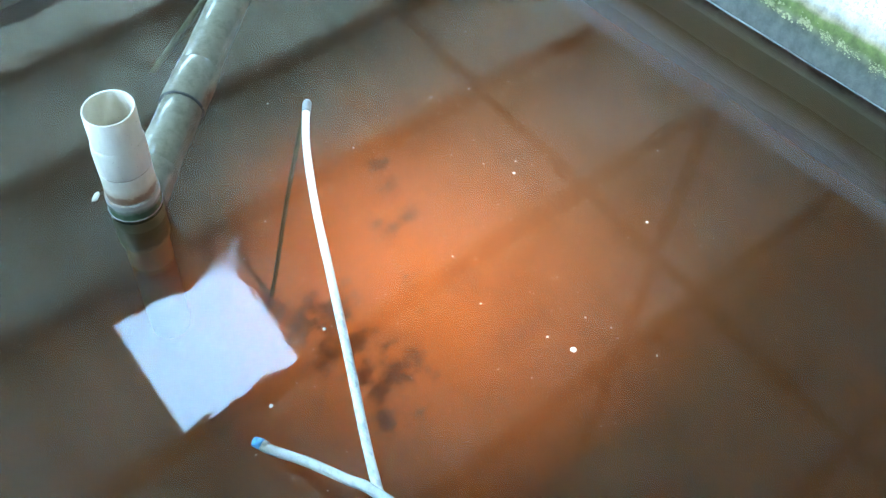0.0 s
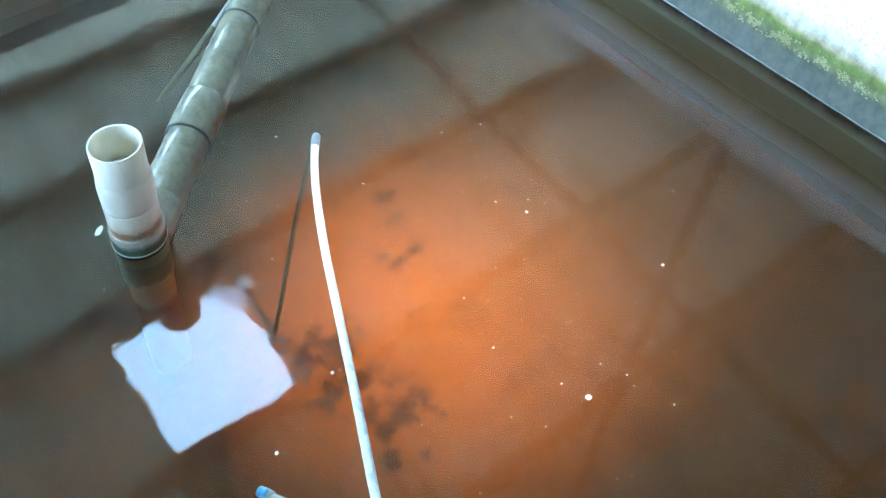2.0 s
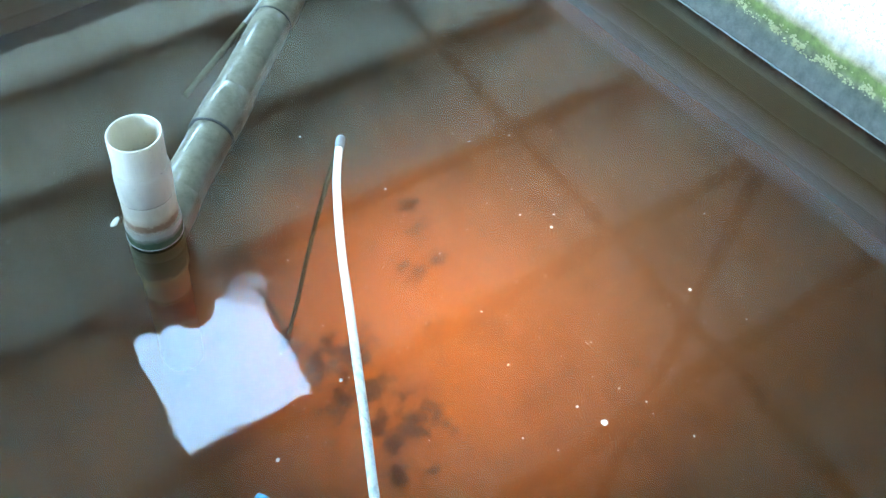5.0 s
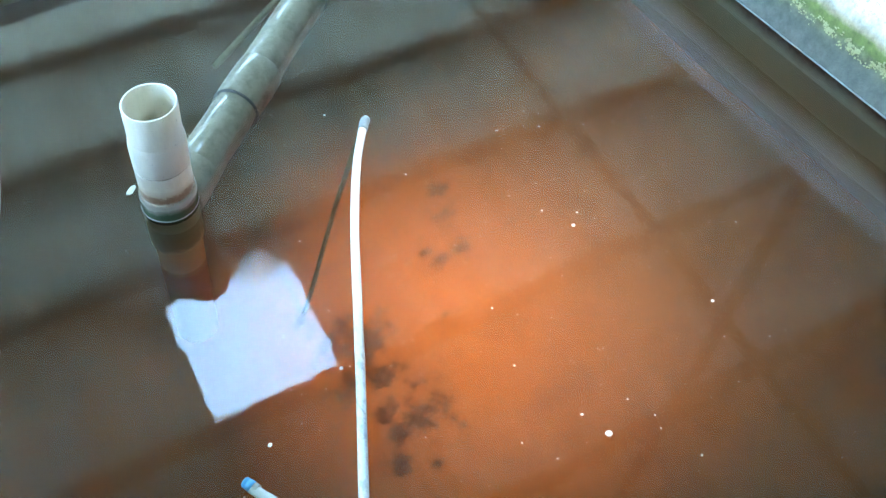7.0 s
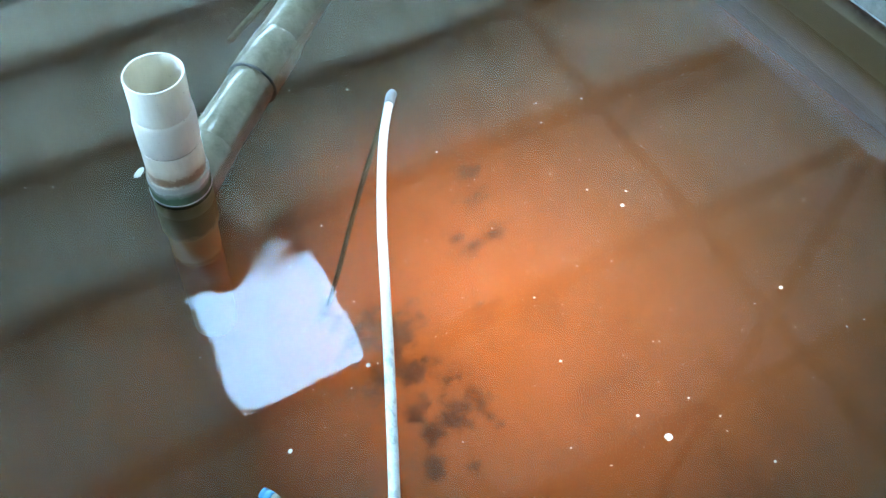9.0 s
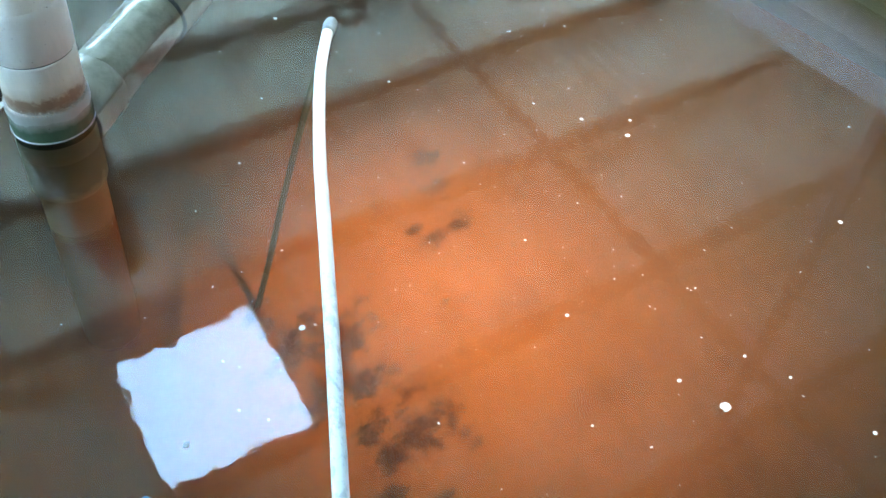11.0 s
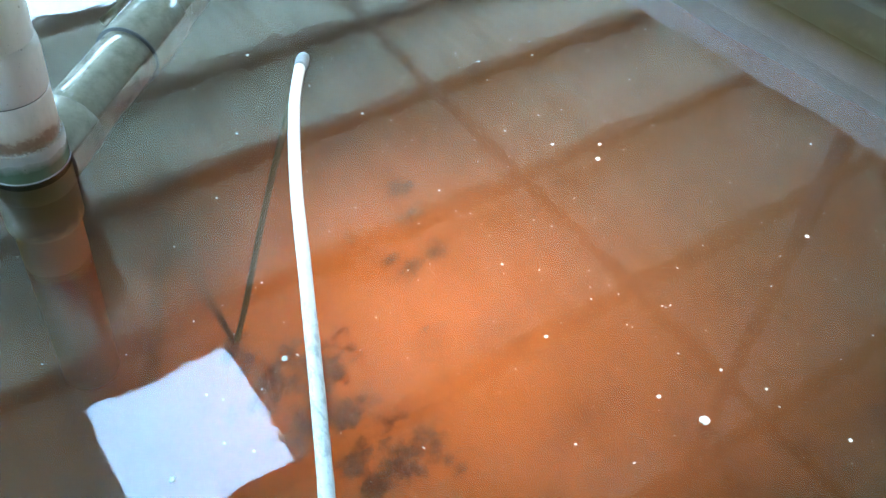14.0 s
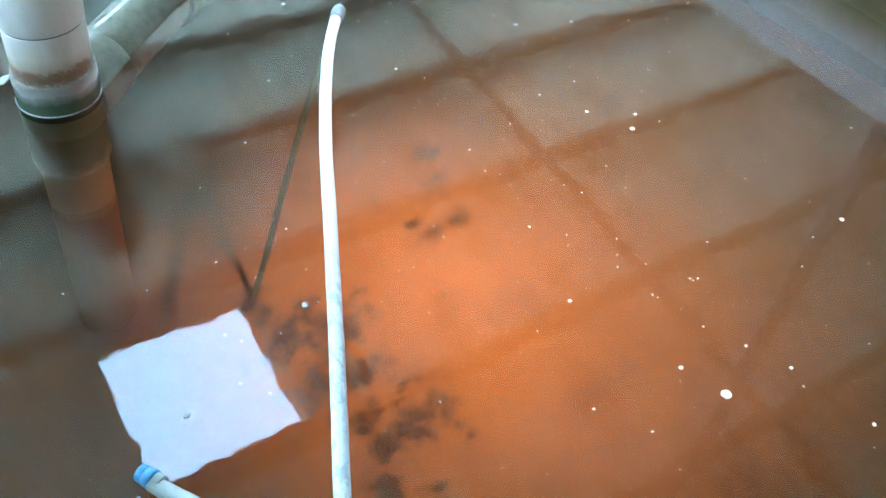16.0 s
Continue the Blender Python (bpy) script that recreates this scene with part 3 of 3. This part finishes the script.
feed = thing("capped_hose", "grey hose with a blue cap floating on the water", "hose", at=(0.003, 0.006, 0))
path = smooth_path([(0.197, 0.728, 0.006), (0.206, 0.710, 0.007), (0.219, 0.684, 0.012), (0.232, 0.651, 0.030), (0.243, 0.615, 0.055), (0.254, 0.570, 0.085), (0.268, 0.515, 0.12), (0.284, 0.454, 0.155), (0.33, 0.20, 0.24), (0.38, -0.15, 0.32), (0.42, -0.50, 0.376), (0.43, -0.70, 0.380), (0.43, -0.82, 0.35), (0.43, -0.95, 0.10), (0.44, -1.10, 0.036), (0.46, -1.6, 0.034)])
part("hose_tube", tube(path, 0.0100, 16, 0.06, 4.0), HOSE_GREY, feed, "", True)
tip, back = Vector((0.1900, 0.7475, 0.0062)), Vector((0.455, -0.890, 0.03)).normalized()
steps = ((0.0, 0.0070), (0.0012, 0.0092), (0.0030, 0.0104), (0.0090, 0.0108), (0.0102, 0.0100), (0.0114, 0.0112), (0.0210, 0.0117), (0.0225, 0.0104))
part("cap", tube([tip + back * d for d, r in steps], [r for d, r in steps], 20, 0.05), BLUE, feed, "faded blue plastic cap", True)
wrap = ((0.0215, 0.0102), (0.0250, 0.0107), (0.0310, 0.0104), (0.0330, 0.0101))
part("wrap", tube([tip + back * d for d, r in wrap], [r for d, r in wrap], 16, 0.12), mat_plain("clear_tape", (0.17, 0.18, 0.15), (0.27, 0.28, 0.24), 0.3), feed, "crinkled tape wrapping", True)

side = thing("curved_hose", "grey hose curving across the water beside the tank wall", "hose", at=(0.003, 0.006, 0))
path = smooth_path([(-0.12, 2.60, 0.004), (-0.03, 2.33, 0.004), (0.008, 2.10, 0.004), (0.018, 1.941, 0.004), (0.003, 1.79, 0.004), (-0.022, 1.665, 0.004), (-0.062, 1.546, 0.004), (-0.104, 1.450, 0.004), (-0.160, 1.348, 0.004), (-0.213, 1.257, 0.005), (-0.252, 1.208, 0.006), (-0.292, 1.155, 0.01), (-0.41, 1.03, 0.10), (-0.53, 0.92, 0.355), (-0.65, 0.82, 0.39), (-0.80, 0.72, 0.31), (-0.88, 0.64, 0.08), (-1.0, 0.55, 0.034), (-1.5, 0.4, 0.032)])
part("hose_tube", tube(path, 0.0118, 16, 0.06, 9.0), mat_hose("pale_grey_hose", (0.34, 0.34, 0.30), (0.46, 0.46, 0.41), (0.18, 0.20, 0.18), 0.5), side, "", True)
part("sleeve", tube([Vector((-0.243, 1.220, 0.0055)), Vector((-0.251, 1.209, 0.006)), Vector((-0.261, 1.197, 0.006))], 0.0142, 16), BLUE, side, "blue plastic sleeve", True)

pole = thing("thin_pole", "thin pale pole slanting into the water beside the drain pipe", "pole", at=(0.003, 0.006, 0))
part("shaft", tube(smooth_path([(0.872, 2.030, 0.001), (0.888, 2.036, 0.004), (1.07, 2.145, 0.03), (1.40, 2.34, 0.09), (2.05, 2.72, 0.370)], 8), 0.0092, 12, 0.05), mat_plain("pale_bamboo", (0.26, 0.255, 0.215), (0.36, 0.355, 0.31), 0.5), pole, "", True)
# darker olive copy of the shaft paints in the water's dimming
part("submerged_end", tube(smooth_path([(0.61, 1.925, -0.075), (0.74, 1.975, -0.036), (0.874, 2.0305, 0.0008)], 8), 0.0088, 12, 0.08), mat_plain("murk_dimmed_bamboo", (0.15, 0.15, 0.095), (0.23, 0.225, 0.15), 0.7, 40.0, 0.1), pole, "submerged end coloured olive for the murk over it", True)


# ---- sunken algae on the tank floor ----
def algae_patch(spots, seed, label):
    """Loose scraps of drifted growth, thick in the middle of each spot and thinning to single crumbs."""
    rng, off = random.Random(seed), Vector((seed * 7.3, seed * 3.1, 0))
    x0, x1 = min(x - r * 1.8 for x, y, r in spots), max(x + r * 1.8 for x, y, r in spots)
    y0, y1 = min(y - r * 1.8 for x, y, r in spots), max(y + r * 1.8 for x, y, r in spots)
    verts, faces = [], []
    for n in range(int((x1 - x0) * (y1 - y0) / 0.0000030)):
        x, y = rng.uniform(x0, x1), rng.uniform(y0, y1)
        p = Vector((x, y, 0)) + off
        near = max(1 - math.hypot(x - sx, y - sy) / (1.5 * r) for sx, sy, r in spots)
        thick = near + 0.80 * noise.noise(p * 14) + 0.70 * noise.noise(p * 33) + 0.55 * noise.noise(p * 75) + 0.30 * noise.noise(p * 150) - 0.34
        if rng.random() > thick * 1.1:
            continue
        size, turn, z = rng.uniform(0.0009, 0.0030), rng.uniform(0, 6.28), DEEP + 0.010 + rng.uniform(0.0, 0.012)
        base = len(verts)
        for k in range(4):
            a = turn + k * 1.57 + rng.uniform(-0.5, 0.5)
            r = size * rng.uniform(0.5, 1.2)
            verts.append((x + r * math.cos(a), y + r * math.sin(a), z + rng.uniform(-0.0012, 0.0012)))
        faces.append((base, base + 1, base + 2, base + 3))
    me = bpy.data.meshes.new("algae_patch")
    me.from_pydata(verts, [], faces)
    me.materials.append(ALGAE)
    return tagged(new("algae_patch", me), label, "algae", "algae on the tank floor", "stuff")


algae_patch([(0.600, 1.235, 0.075), (0.690, 1.215, 0.075), (0.58, 1.12, 0.07), (0.655, 1.10, 0.05), (0.555, 1.33, 0.032), (0.565, 1.39, 0.028)], 1, "dark brown algae clumps on the sediment beside the sunken hose")
algae_patch([(0.745, 0.965, 0.048), (0.70, 0.945, 0.045), (0.63, 0.99, 0.045), (0.625, 0.92, 0.035), (0.585, 0.84, 0.028), (0.666, 0.80, 0.02)], 2, "dark brown algae clumps spread over the sediment")
algae_patch([(1.10, 1.365, 0.03), (1.03, 1.36, 0.028), (1.01, 1.40, 0.02), (1.12, 1.51, 0.035), (1.175, 1.60, 0.03)], 3, "small dark algae tufts on the sediment")
algae_patch([(0.782, 0.847, 0.012), (0.775, 0.885, 0.01), (0.80, 1.01, 0.012), (0.93, 1.18, 0.01)], 4, "tiny dark algae crumbs on the sediment")


# ---- floating flakes and specks ----
def flake(seed):
    rng = random.Random(seed)
    bm = bmesh.new()
    bmesh.ops.create_icosphere(bm, subdivisions=3, radius=1.0)
    for v in bm.verts:
        v.co *= 1 + 0.35 * noise.noise(v.co * 1.4 + Vector((seed * 3.1, 0, 0))) + 0.30 * noise.noise(v.co * 3.7 + Vector((seed, 4, 0)))
        v.co.z *= 0.22
    return tagged(link_mesh("floating_flake", bm, FOAM, smooth=True), "small pale flake floating on the water", "flake", "flakes on the water")


first = flake(1)
first.matrix_world = pose(0.845, 0.480, 0.001) @ Matrix.Diagonal((0.0072, 0.0064, 0.006, 1))
second = flake(2)
second.matrix_world = pose(0.256, 1.540, 0.002, 0, 0, 40) @ Matrix.Diagonal((0.015, 0.0075, 0.009, 1))
second["label"] = "larger ragged white flake floating beside the standpipe"
rng = random.Random(11)
for x, y, s in [(1.10, 0.935, 0.0055), (1.24, 0.61, 0.0052), (0.77, 0.70, 0.0042), (0.46, 0.875, 0.0065), (0.265, 0.797, 0.006), (0.84, 1.265, 0.0038), (0.925, 0.52, 0.0034), (0.95, 0.464, 0.0038), (0.824, 0.54, 0.0042), (0.974, 0.351, 0.004), (0.686, 0.552, 0.0034), (0.808, 0.84, 0.0036), (1.019, 1.084, 0.0034), (1.062, 1.008, 0.0042), (1.131, 0.962, 0.0036), (1.116, 1.278, 0.0032), (1.217, 1.237, 0.0036), (1.442, 0.749, 0.0036), (0.761, 1.541, 0.004), (0.53, 1.21, 0.0032)]:
    f = copy_thing(first, pose(x, y, 0.0008, 0, 0, rng.uniform(0, 360)))
    s *= 0.62
    f.scale = (s * rng.uniform(0.9, 1.3), s, s * 0.8)
bm = bmesh.new()
for k in range(850):
    x, y = rng.uniform(-0.2, 1.9), rng.uniform(-0.1, 2.4)
    if k % 3:
        x, y = rng.gauss(1.0, 0.42), rng.gauss(1.03, 0.45)
    if x > X1 - 0.03 or math.hypot(x - PIPE[0], y - PIPE[1]) < 0.075:
        continue
    s = 0.0005 + 0.0011 * rng.random() ** 3
    bmesh.ops.create_icosphere(bm, subdivisions=1, radius=s, matrix=Matrix.Translation((x, y, 0.0004)) @ Matrix.Rotation(rng.uniform(0, 3), 4, "Z") @ Matrix.Diagonal((rng.uniform(1, 1.9), 1, 0.5, 1)))
tagged(link_mesh("floating_specks", bm, SPECK), "tiny pale specks scattered over the water", "specks", kind="stuff")

# ---- dried crust along the east wall ----
rng = random.Random(21)
verts, faces = [], []
for k in range(7500):
    y = rng.uniform(-0.2, 3.0)
    mid = 0.108 + 0.012 * noise.noise(Vector((y * 3, 0, 0))) + 0.01 * noise.noise(Vector((y * 11, 5, 0)))
    z = rng.gauss(mid, 0.0085)
    if noise.noise(Vector((y * 26, z * 30, 9.0))) + 0.5 * noise.noise(Vector((y * 70, z * 70, 4.0))) < -0.12:
        continue
    s = rng.uniform(0.0012, 0.0044)
    c = Vector((X1 + 0.5 * (0.006 * noise.noise(Vector((X1, y, z)) * 5.0)), y, z))
    base = len(verts)
    for dx, dy, dz in ((-0.75, 0, 0), (0.2, 1, 0.15), (0.2, -0.2, 1), (0.2, -1, -0.1), (0.2, 0.15, -1)):
        verts.append(tuple(c + Vector((dx * s, dy * s * rng.uniform(0.7, 1.4), dz * s * rng.uniform(0.6, 1.2)))))
    faces += [(base, base + 1, base + 2), (base, base + 2, base + 3), (base, base + 3, base + 4), (base, base + 4, base + 1)]
me = bpy.data.meshes.new("dried_crust")
me.from_pydata(verts, [], faces)
me.materials.append(CRUST)
crust = new("dried_crust", me)
crust.parent = wall_east
tagged(crust, "crumbly yellow-white dried algae crust", kind="stuff")
